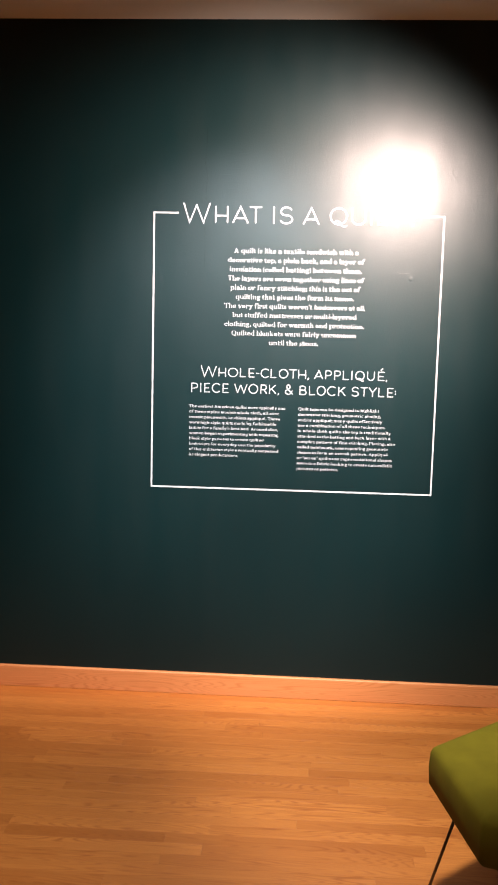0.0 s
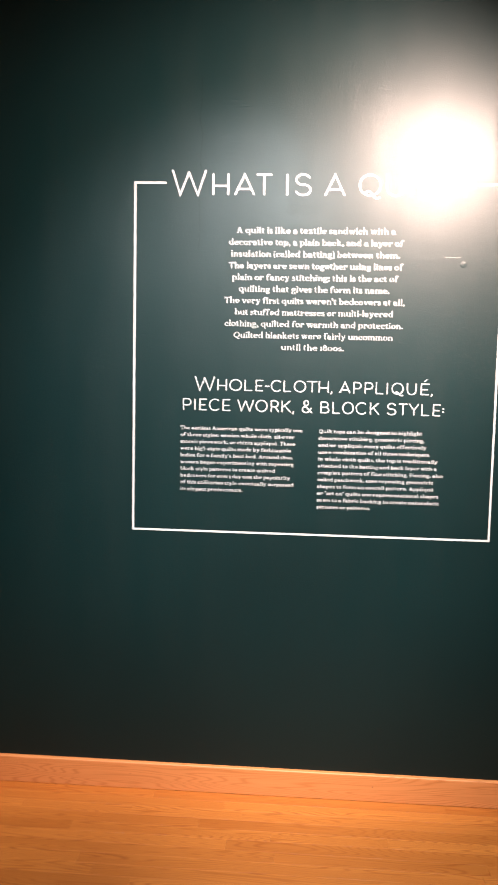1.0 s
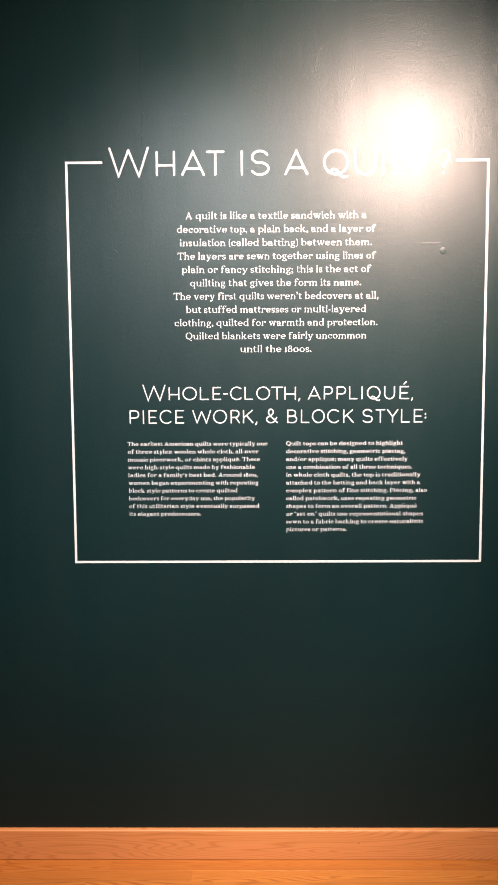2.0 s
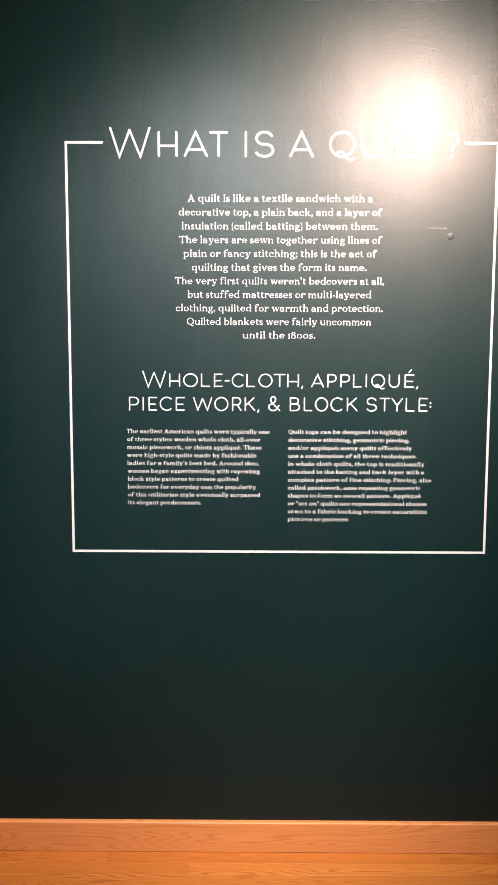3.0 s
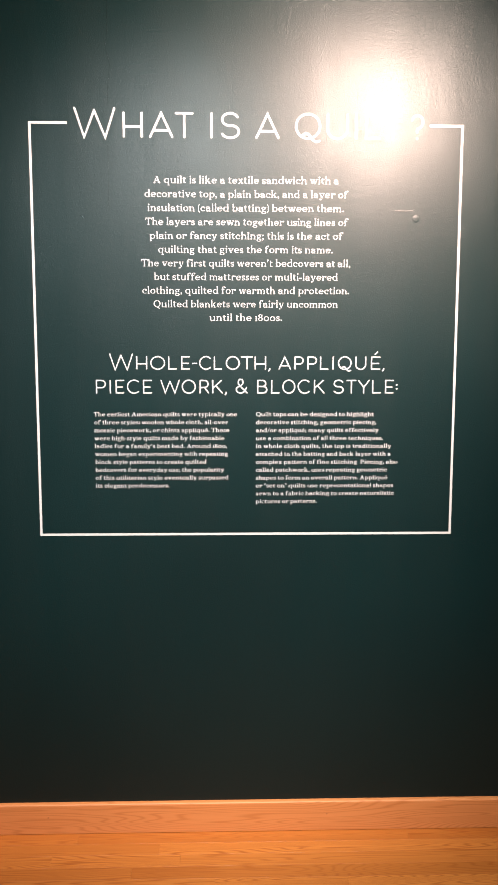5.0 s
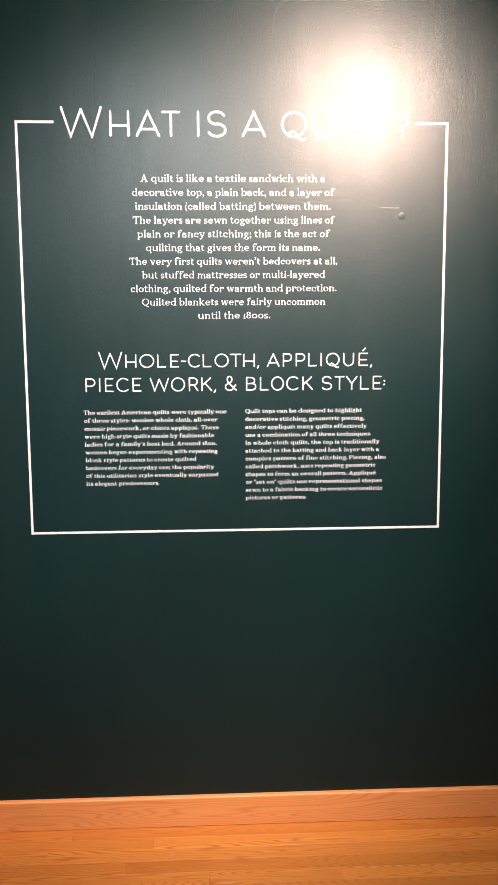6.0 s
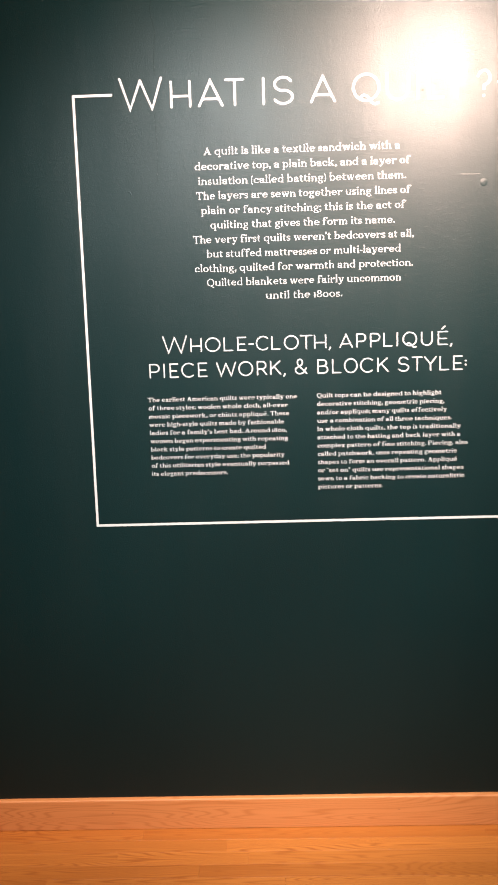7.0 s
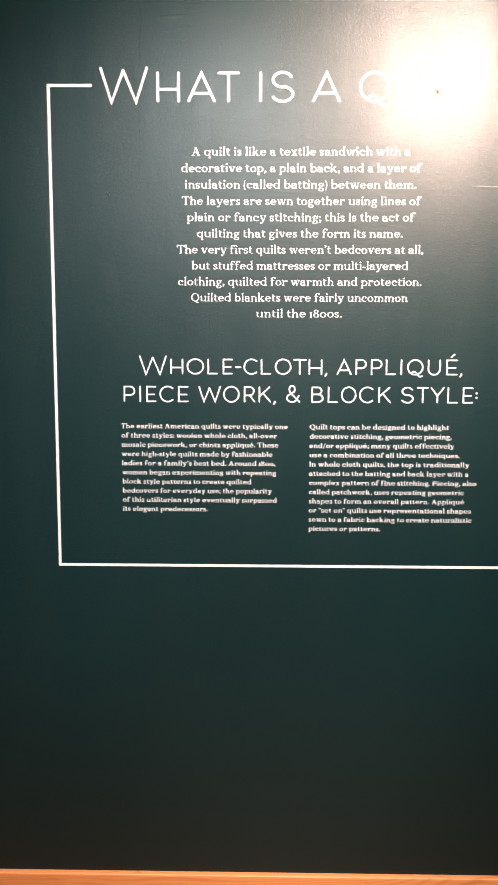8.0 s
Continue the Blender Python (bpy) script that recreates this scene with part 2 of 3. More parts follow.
def glyph(c):
    """The centre lines of a one-weight rounded capital, in a cap height of 1."""
    if c == "W":
        return [[(0, 1), (0.27, 0), (0.58, 0.93)], [(0.58, 0.93), (0.90, 0), (1.18, 1)]]
    if c == "H":
        return [[(0, 0), (0, 1)], [(0.75, 0), (0.75, 1)], [(0, 0.42), (0.75, 0.42)]]
    if c == "A":
        return [[(0, 0), (0.5, 1), (1, 0)], [(0.17, 0.27), (0.83, 0.27)]]
    if c == "T":
        return [[(0, 1), (0.8, 1)], [(0.4, 1), (0.4, 0)]]
    if c == "I":
        return [[(0, 0), (0, 1)]]
    if c == "L":
        return [[(0, 1), (0, 0), (0.62, 0)]]
    if c in "E\u00c9":
        out = [[(0.62, 1), (0, 1), (0, 0), (0.62, 0)], [(0, 0.47), (0.52, 0.47)]]
        return out + ([[(0.26, 1.22), (0.44, 1.42)]] if c != "E" else [])
    if c == "O":
        return [ring_line()]
    if c == "Q":
        return [ring_line(), [(0.28, 0.13), (0.40, 0.20), (0.55, 0.14), (0.75, -0.12), (0.86, -0.16), (1.0, -0.12)]]
    if c == "C":
        return [arc(0.5, 0.5, 0.53, 0.52, 48, 312, 24)]
    if c == "U":
        return [[(0, 1), (0, 0.42)] + arc(0.4, 0.37, 0.4, 0.39, 180, 360, 16) + [(0.8, 1)]]
    if c == "S":
        return [arc(0.36, 0.755, 0.33, 0.265, 25, 262, 18) + arc(0.36, 0.245, 0.36, 0.265, 82, -155, 18)]
    if c == "P":
        return [[(0, 0), (0, 1)], [(0, 1), (0.36, 1)] + arc(0.36, 0.71, 0.29, 0.29, 80, -90, 12) + [(0, 0.42)]]
    if c == "R":
        return [[(0, 0), (0, 1)], [(0, 1), (0.36, 1)] + arc(0.36, 0.72, 0.28, 0.28, 80, -90, 12) + [(0, 0.44)], [(0.36, 0.44), (0.68, 0)]]
    if c == "B":
        return [[(0, 0), (0, 1)], [(0, 1), (0.34, 1)] + arc(0.34, 0.76, 0.24, 0.24, 80, -90, 10) + [(0, 0.52)],
                [(0, 0), (0.38, 0)] + arc(0.38, 0.26, 0.28, 0.26, -80, 90, 10)]
    if c == "K":
        return [[(0, 0), (0, 1)], [(0.66, 1), (0.0, 0.38)], [(0.24, 0.58), (0.72, 0)]]
    if c == "Y":
        return [[(0, 1), (0.42, 0.45)], [(0.84, 1), (0.42, 0.45), (0.42, 0)]]
    if c == "&":
        return [[(0.9, 0.42), (0.72, 0.16)] + arc(0.38, 0.27, 0.38, 0.28, -30, -215, 14) + [(0.50, 0.66)] + arc(0.38, 0.86, 0.21, 0.24, -30, 212, 14),
                [(0.20, 0.72), (0.30, 0.58), (0.95, 0.0)]]
    if c == "?":
        return [arc(0.28, 0.72, 0.28, 0.28, 165, -60, 16) + [(0.29, 0.42), (0.28, 0.28)], [(0.28, 0.02), (0.28, 0.0)]]
    if c == "-":
        return [[(0, 0.46), (0.3, 0.46)]]
    if c == ",":
        return [[(0.10, 0.04), (0.10, -0.03), (0.02, -0.15)]]
    return [line for z in (0.34, 0.64) for line in ([(0.0, z - 0.03), (0.0, z + 0.03)], [(-0.03, z), (0.03, z)])]


def letter(parent, c, x0, x1, z0, z1, stroke):
    """One rounded capital between x0 and x1, from its foot at z0 to its head at z1."""
    lines = glyph(c)
    xs = [p[0] for s in lines for p in s]
    lo, hi, h = min(xs), max(xs), stroke / 2
    fx = (x1 - x0 - stroke) / (hi - lo) if hi - lo > 0.2 else (z1 - z0 - stroke)
    mid = (x0 + x1) / 2 - fx * (lo + hi) / 2
    bm = bmesh.new()
    for i, s in enumerate(lines):
        ribbon(bm, [(mid + fx * p[0], z0 + h + p[1] * (z1 - z0 - stroke)) for p in s], stroke, 0.0006 + 0.00012 * i)
    return part("letter", bm, VINYL, parent)


def empty(name, x, y, z, label, category, group=""):
    ob = new(name)
    ob.location = (x, y, z)
    return tagged(ob, label, category, group)


def hang(ob, parent):
    """Make ob a part of parent and keep its place."""
    ob.parent = parent
    ob.matrix_parent_inverse = Matrix.Translation(parent.location).inverted()
    return ob


def heading(name, row, z0, small, tall, stroke, label):
    top = empty(name, 0, 0, z0, label, "lettering", "wall lettering")
    words = row.split()
    for i in range(0, len(words), 3):
        c, x0, x1 = words[i], float(words[i + 1]), float(words[i + 2])
        big = c == "W" and tall > small
        hang(letter(top, c, x0, x1, z0 - (0.003 * (tall > small) if big else 0), z0 + (tall if big else small), stroke), top)
    return top


heading("title_lettering",
        "W -.487 -.370 H -.350 -.294 A -.276 -.208 T -.203 -.151 I -.104 -.096 S -.073 -.020 A .024 .092 "
        "Q .136 .210 U .226 .288 I .306 .314 L .336 .380 T .388 .440 ? .466 .503",
        2.0893, 0.0700, 0.0815, 0.0059, "large white vinyl title lettering on the teal wall")
heading("subheading_lettering",
        "W -.400 -.331 H -.322 -.290 O -.281 -.238 L -.229 -.203 E -.191 -.166 - -.160 -.145 C -.139 -.105 L -.096 -.071 "
        "O -.061 -.020 T -.016 .018 H .023 .057 , .062 .070 A .093 .130 P .140 .167 P .178 .206 L .215 .240 I .251 .256 "
        "Q .268 .308 U .319 .351 \u00c9 .365 .393 , .397 .406",
        1.4373, 0.0385, 0.0465, 0.0034, "white vinyl subheading lettering on the teal wall")
heading("subheading_lettering",
        "P -.440 -.411 I -.401 -.396 E -.383 -.358 C -.350 -.315 E -.303 -.277 W -.252 -.196 O -.190 -.149 R -.138 -.110 "
        "K -.101 -.070 , -.065 -.058 & -.032 .003 B .031 .061 L .072 .097 O .105 .143 C .150 .185 K .198 .229 S .256 .286 "
        "T .294 .323 Y .328 .362 L .370 .396 E .408 .434 : .438 .447",
        1.3673, 0.0400, 0.0400, 0.0034, "white vinyl subheading lettering on the teal wall")


# Thin white border round the text, open for the title.
border = empty("text_border", 0, 0, 0.938, "thin white vinyl border framing the wall text", "border", "wall lettering")
LEFT, RIGHT, LOW, HIGH, BAND = -0.6140, 0.6170, 0.9430, 2.1315, 0.0068
for a, b, c, d in ((LEFT, RIGHT, LOW, LOW + BAND), (LEFT, LEFT + BAND, LOW + BAND, HIGH - BAND), (RIGHT - BAND, RIGHT, LOW + BAND, HIGH - BAND),
                   (LEFT, -0.506, HIGH - BAND, HIGH), (0.520, RIGHT, HIGH - BAND, HIGH)):
    hang(part("border_strip", block(a, b, -0.0006, 0, c, d), VINYL, border), border)


# ---------------------------------------------------------------- running text
# A bold book serif drawn with a broad pen: upright strokes thick, level strokes thin.
THICK, THIN, SLAB, LIP = 0.090, 0.043, 0.037, 0.044
XH, CAP, ASC, DESC = 0.455, 0.682, 0.720, -0.205


def stem(x, y0, y1):
    return ("slab", x - THICK / 2, x + THICK / 2, y0, y1)


def foot(x, y=0.0, left=LIP, right=LIP):
    return ("slab", x - THICK / 2 - left, x + THICK / 2 + right, y, y + SLAB)


def flag(x, y):
    """The slanted serif at the head of a lower-case stem."""
    return ("shape", [(x - THICK / 2 - LIP, y - SLAB - 0.012), (x, y - SLAB - 0.012), (x + THICK / 2, y - SLAB), (x + THICK / 2, y), (x - THICK / 2 + 0.01, y - 0.006),
                      (x - THICK / 2 - LIP, y - 0.030)])


def dot(x, y, r=0.062):
    return ("shape", [(x + r * math.cos(math.pi * i / 6), y + r * math.sin(math.pi * i / 6)) for i in range(12)])


def pen(points, width=0.0):
    return ("pen", points, width)


def bar(x0, x1, y0, y1):
    return ("slab", x0, x1, y0, y1)


def acute(x):
    return ("shape", [(x - 0.045, 0.535), (x + 0.005, 0.525), (x + 0.135, 0.665), (x + 0.045, 0.70)])


def comma(x, y=0.0):
    return [dot(x, y + 0.070), pen([(x + 0.040, y + 0.070), (x + 0.030, y - 0.02), (x - 0.045, y - 0.10)], 0.055)]


def right_bowl():
    return pen([(0.0, 0.325), (0.05, 0.375)] + arc(0.175, 0.227, 0.170, 0.200, 115, -115, 12) + [(0.05, 0.07), (0.0, 0.10)])


def left_bowl():
    return pen([(0.37, 0.345), (0.32, 0.39)] + arc(0.200, 0.227, 0.185, 0.200, 65, 295, 12) + [(0.32, 0.07), (0.37, 0.12)])


def arch(x, wide=0.300):
    return [pen([(x, 0.31), (x + 0.05, 0.36)] + arc(x + wide * 0.52, 0.285, wide * 0.48, 0.140, 120, 0, 9) + [(x + wide, 0.0)]), foot(x + wide)]


SERIF = {
    "a": [pen(arc(0.195, 0.315, 0.145, 0.112, 165, 0, 9) + [(0.340, 0.06)]), dot(0.075, 0.340, 0.050), foot(0.340, 0.0, 0.0, 0.055),
          pen([(0.340, 0.262), (0.24, 0.255)] + arc(0.185, 0.135, 0.130, 0.112, 95, 275, 9) + [(0.27, 0.045), (0.340, 0.105)], 0.070)],
    "b": [stem(0, 0, ASC), flag(0, ASC), right_bowl()],
    "c": [pen(arc(0.205, 0.227, 0.185, 0.200, 48, 318, 14)), dot(0.315, 0.350, 0.066)],
    "d": [stem(0.370, 0, ASC), flag(0.370, ASC), foot(0.370, 0, 0.0), left_bowl()],
    "e": [bar(0.05, 0.395, 0.215, 0.265), pen(arc(0.205, 0.227, 0.185, 0.200, 3, 322, 16))],
    "f": [stem(0.1, 0, 0.57), foot(0.1), pen([(0.1, 0.5)] + arc(0.240, 0.560, 0.140, 0.130, 180, 55, 8)), dot(0.325, 0.640, 0.062), bar(-0.01, 0.275, XH - SLAB, XH)],
    "g": [pen(arc(0.185, 0.305, 0.140, 0.122, 0, 360, 16)), pen([(0.10, 0.205), (0.055, 0.135), (0.085, 0.075), (0.20, 0.055)], 0.048),
          pen(arc(0.190, -0.075, 0.170, 0.115, 90, 450, 16)), pen([(0.28, 0.385), (0.345, 0.420), (0.405, 0.415)], 0.053)],
    "h": [stem(0, 0, ASC), flag(0, ASC), foot(0)] + arch(0),
    "i": [stem(0, 0, XH), flag(0, XH), foot(0), dot(0.0, 0.620)],
    "k": [stem(0, 0, ASC), flag(0, ASC), foot(0), pen([(0.05, 0.20), (0.275, 0.435)], 0.050), pen([(0.130, 0.270), (0.310, 0.020)], 0.100),
          bar(0.175, 0.365, XH - SLAB, XH), bar(0.215, 0.425, 0, SLAB)],
    "l": [stem(0, 0, ASC), flag(0, ASC), foot(0)],
    "m": [stem(0, 0, XH), flag(0, XH), foot(0)] + arch(0, 0.285) + arch(0.285, 0.285),
    "n": [stem(0, 0, XH), flag(0, XH), foot(0)] + arch(0),
    "o": [pen(arc(0.205, 0.227, 0.180, 0.200, 0, 360, 18))],
    "p": [stem(0, DESC, XH), flag(0, XH), foot(0, DESC), right_bowl()],
    "q": [stem(0.370, DESC, XH), foot(0.370, DESC), left_bowl()],
    "r": [stem(0, 0, XH), flag(0, XH), foot(0), pen([(0, 0.29), (0.06, 0.37)] + arc(0.165, 0.310, 0.12, 0.112, 125, 60, 4), 0.054), dot(0.235, 0.375, 0.070)],
    "s": [pen(arc(0.168, 0.328, 0.115, 0.098, 30, 250, 9) + arc(0.168, 0.124, 0.128, 0.098, 75, -150, 9), 0.066), bar(0.250, 0.296, 0.300, 0.445), bar(0.035, 0.081, 0.010, 0.155)],
    "t": [pen([(0.1, 0.575), (0.1, 0.13)] + arc(0.200, 0.120, 0.100, 0.092, 190, 315, 6)), bar(-0.005, 0.275, XH - SLAB, XH)],
    "u": [flag(0, XH), pen([(0, XH - 0.02), (0, 0.16)] + arc(0.150, 0.150, 0.150, 0.122, 185, 290, 8) + [(0.28, 0.08), (0.325, 0.13)]), stem(0.325, 0, XH), flag(0.325, XH), foot(0.325, 0, 0.0)],
    "v": [pen([(0.045, 0.43), (0.205, 0.02)], 0.102), pen([(0.215, 0.02), (0.365, 0.43)], 0.053), bar(-0.045, 0.160, XH - SLAB, XH), bar(0.275, 0.445, XH - SLAB, XH)],
    "w": [pen([(0.040, 0.43), (0.175, 0.02)], 0.098), pen([(0.185, 0.02), (0.310, 0.43)], 0.050), pen([(0.300, 0.43), (0.435, 0.02)], 0.098), pen([(0.445, 0.02), (0.565, 0.43)], 0.050),
          bar(-0.045, 0.150, XH - SLAB, XH), bar(0.225, 0.390, XH - SLAB, XH), bar(0.485, 0.640, XH - SLAB, XH)],
    "x": [pen([(0.065, 0.43), (0.325, 0.025)], 0.100), pen([(0.315, 0.43), (0.065, 0.025)], 0.050), bar(-0.03, 0.165, XH - SLAB, XH), bar(0.235, 0.395, XH - SLAB, XH),
          bar(-0.015, 0.145, 0, SLAB), bar(0.215, 0.415, 0, SLAB)],
    "y": [pen([(0.045, 0.43), (0.210, 0.02)], 0.102), pen([(0.375, 0.43), (0.205, -0.04), (0.150, -0.135), (0.075, -0.165)], 0.051), dot(0.060, -0.130, 0.062),
          bar(-0.045, 0.160, XH - SLAB, XH), bar(0.280, 0.450, XH - SLAB, XH)],
    "z": [bar(0.0, 0.335, XH - 0.058, XH), bar(0.0, 0.345, 0, 0.058), pen([(0.275, 0.42), (0.070, 0.035)], 0.092), bar(0.0, 0.046, 0.310, XH), bar(0.299, 0.345, 0, 0.150)],
    "A": [pen([(0.075, 0.02), (0.285, 0.66)], 0.054), pen([(0.285, 0.655), (0.505, 0.02)], 0.108), bar(0.16, 0.44, 0.205, 0.262), bar(-0.025, 0.185, 0, SLAB), bar(0.385, 0.625, 0, SLAB)],
    "I": [stem(0, 0, CAP), foot(0), foot(0, CAP - SLAB)],
    "P": [stem(0, 0, CAP), foot(0), bar(-THICK / 2 - LIP, 0.2, CAP - SLAB, CAP), pen([(0.0, 0.650), (0.18, 0.650)] + arc(0.205, 0.490, 0.165, 0.160, 88, -88, 10) + [(0.18, 0.330), (0.0, 0.330)])],
    "Q": [pen(arc(0.310, 0.341, 0.280, 0.312, 0, 360, 20)), pen([(0.26, 0.04), (0.36, 0.0), (0.46, -0.09), (0.60, -0.11)], 0.076)],
    "T": [stem(0.290, 0, CAP), foot(0.290, 0, 0.06, 0.06), bar(0.0, 0.580, CAP - 0.056, CAP), bar(0.0, 0.048, 0.495, CAP), bar(0.532, 0.580, 0.495, CAP)],
    "1": [stem(0, 0, XH), flag(0, XH), foot(0)],
    "8": [pen(arc(0.195, 0.490, 0.130, 0.135, 0, 360, 16)), pen(arc(0.195, 0.180, 0.160, 0.158, 0, 360, 16))],
    "0": [pen(arc(0.215, 0.227, 0.185, 0.200, 0, 360, 18))],
    ".": [dot(0.0, 0.070)],
    ",": comma(0.0),
    ":": [dot(0.0, 0.070), dot(0.0, 0.365)],
    ";": comma(0.0) + [dot(0.0, 0.365)],
    "\u2019": comma(0.0, 0.575),
    "-": [bar(0.0, 0.225, 0.185, 0.250)],
    "(": [pen(arc(0.245, 0.27, 0.21, 0.46, 122, 238, 8), 0.056)],
    ")": [pen(arc(-0.10, 0.27, 0.21, 0.46, 58, -58, 8), 0.056)],
    "/": [pen([(0.0, -0.08), (0.26, 0.72)], 0.053)],
    "\"": [("shape", [(x - 0.042, 0.70), (x - 0.022, 0.46), (x + 0.022, 0.46), (x + 0.042, 0.70)]) for x in (0.0, 0.130)],
}
SERIF["\u00e9"] = SERIF["e"] + [acute(0.185)]


def band(points, width, grow):
    """The two edges of a pen stroke: even where a width is given, else thick upright and thin level."""
    pts = [Vector(p) for p in points]
    pts = [p for i, p in enumerate(pts) if i == 0 or (p - pts[i - 1]).length > 1e-6]
    ring = (pts[0] - pts[-1]).length < 1e-5
    left, right = [], []
    for i, p in enumerate(pts):
        a = pts[i - 1] if i else (pts[-2] if ring else p)
        b = pts[i + 1] if i + 1 < len(pts) else (pts[1] if ring else p)
        d = (b - a).normalized()
        h = (width or THIN + (THICK - THIN) * abs(d.y) ** 1.3) / 2 + grow
        side = Vector((-d.y, d.x)) * h
        left.append(p + side)
        right.append(p - side)
    return left, right


def serif_letter(c, grow):
    """Flat polygons of one letter, piece by piece, its strokes wider by grow on either side."""
    pieces = []
    for kind, *how in SERIF[c]:
        if kind == "slab":
            x0, x1, y0, y1 = how[0] - grow, how[1] + grow, how[2], how[3]
            pieces.append(([(x0, y0), (x1, y0), (x1, y1), (x0, y1)], [(0, 1, 2, 3)]))
        elif kind == "shape":
            pieces.append((how[0], [tuple(range(len(how[0])))]))
        else:
            left, right = band(*how, grow)
            n = len(left)
            pieces.append(([tuple(p) for p in left + right], [(i, i + 1, n + i + 1, n + i) for i in range(n - 1)]))
    return pieces


shapes = {}
SPACE = 0.088
TIGHT = {"f": 0.085, "r": 0.030, "y": 0.025, "v": 0.02, "w": 0.02, "t": 0.015, "e": 0.01, "c": 0.01, "T": 0.03}


def shape(c, grow):
    """The pieces of a letter moved to start at 0, and its width."""
    if (c, grow) not in shapes:
        pieces = serif_letter(c, grow)
        xs = [p[0] for points, polys in pieces for p in points]
        lo = min(xs)
        shapes[c, grow] = ([([(x - lo, y) for x, y in points], polys) for points, polys in pieces], max(xs) - lo)
    return shapes[c, grow]


def text_line(parent, body, x0, x1, z, size, grow):
    """One line of bold serif type between x0 and x1 with its foot at z."""
    place, runs = 0.0, []
    for c in body:
        if c == " ":
            place += 0.225
            continue
        pieces, width = shape(c, grow)
        runs.append((pieces, place))
        place += width + SPACE - TIGHT.get(c, 0.0)
    fx = (x1 - x0) / (place - SPACE)
    verts, faces = [], []
    for pieces, start in runs:
        for layer, (points, polys) in enumerate(pieces):
            k, front = len(verts), -0.00040 - 0.00005 * layer
            verts += [(x0 + (x + start) * fx, front, z + y * size) for x, y in points]
            faces += [tuple(k + i for i in f) for f in polys]
            seen = {}
            for f in polys:
                for i in range(len(f)):
                    e = (f[i], f[(i + 1) % len(f)])
                    if (e[1], e[0]) in seen:
                        del seen[(e[1], e[0])]
                    else:
                        seen[e] = 1
            b = len(verts)
            verts += [(x0 + (x + start) * fx, 0.0, z + y * size) for x, y in points]
            faces += [(k + i, b + i, b + j, k + j) for i, j in seen]
    me = bpy.data.meshes.new("text_line")
    me.from_pydata(verts, [], faces)
    me.materials.append(VINYL)
    ob = new("text_line", me)
    return hang(ob, parent)


def paragraph(name, label, z, pitch, size, grow, rows):
    top = empty(name, 0, 0, z - pitch * (len(rows) - 1), label, "lettering", "wall lettering")
    for i, (body, x0, x1) in enumerate(rows):
        text_line(top, body, x0, x1, z - i * pitch, size, grow)
    return top


paragraph("intro_paragraph", "centred white serif paragraph in vinyl on the teal wall", 1.9653, 0.03870, 0.0292, -0.007, [
    ("A quilt is like a textile sandwich with a", -0.266, 0.262),
    ("decorative top, a plain back, and a layer of", -0.291, 0.288),
    ("insulation (called batting) between them.", -0.283, 0.278),
    ("The layers are sewn together using lines of", -0.290, 0.289),
    ("plain or fancy stitching; this is the act of", -0.278, 0.275),
    ("quilting that gives the form its name.", -0.254, 0.248),
    ("The very first quilts weren\u2019t bedcovers at all,", -0.303, 0.299),
    ("but stuffed mattresses or multi-layered", -0.267, 0.263),
    ("clothing, quilted for warmth and protection.", -0.301, 0.297),
    ("Quilted blankets were fairly uncommon", -0.269, 0.264),
    ("until the 1800s.", -0.108, 0.103)])
paragraph("text_column", "small white serif text column in vinyl on the teal wall", 1.3005, 0.02358, 0.0178, 0.003, [
    ("The earliest American quilts were typically one", -0.448, -0.028),
    ("of three styles: woolen whole cloth, all-over", -0.447, -0.055),
    ("mosaic piecework, or chintz appliqu\u00e9. These", -0.447, -0.051),
    ("were high-style quilts made by fashionable", -0.447, -0.066),
    ("ladies for a family\u2019s best bed. Around 1800,", -0.447, -0.058),
    ("women began experimenting with repeating", -0.446, -0.056),
    ("block style patterns to create quilted", -0.446, -0.119),
    ("bedcovers for everyday use; the popularity", -0.446, -0.067),
    ("of this utilitarian style eventually surpassed", -0.446, -0.054),
    ("its elegant predecessors.", -0.446, -0.230)])
paragraph("text_column", "small white serif text column in vinyl on the teal wall", 1.3003, 0.02370, 0.0178, 0.003, [
    ("Quilt tops can be designed to highlight", 0.028, 0.376),
    ("decorative stitching, geometric piecing,", 0.028, 0.384),
    ("and/or appliqu\u00e9; many quilts effectively", 0.028, 0.391),
    ("use a combination of all three techniques.", 0.028, 0.405),
    ("In whole cloth quilts, the top is traditionally", 0.028, 0.430),
    ("attached to the batting and back layer with a", 0.028, 0.429),
    ("complex pattern of fine stitching. Piecing, also", 0.028, 0.450),
    ("called patchwork, uses repeating geometric", 0.028, 0.419),
    ("shapes to form an overall pattern. Appliqu\u00e9", 0.028, 0.421),
    ("or \"set on\" quilts use representational shapes", 0.028, 0.439),
    ("sewn to a fabric backing to create naturalistic", 0.028, 0.441),
    ("pictures or patterns.", 0.028, 0.210)])


# ---------------------------------------------------------------- flaws of the wall
part("nail_pop", disc(0.0105, 0.0006, 14, 0.487, 1.870, 0.0, True), PAINT, wall, "small painted-over bump in the plaster", True)
part("speck", disc(0.0030, 0.0012, 8, 0.323, 2.113), SPECK, wall, "tiny dark chip in the paint")


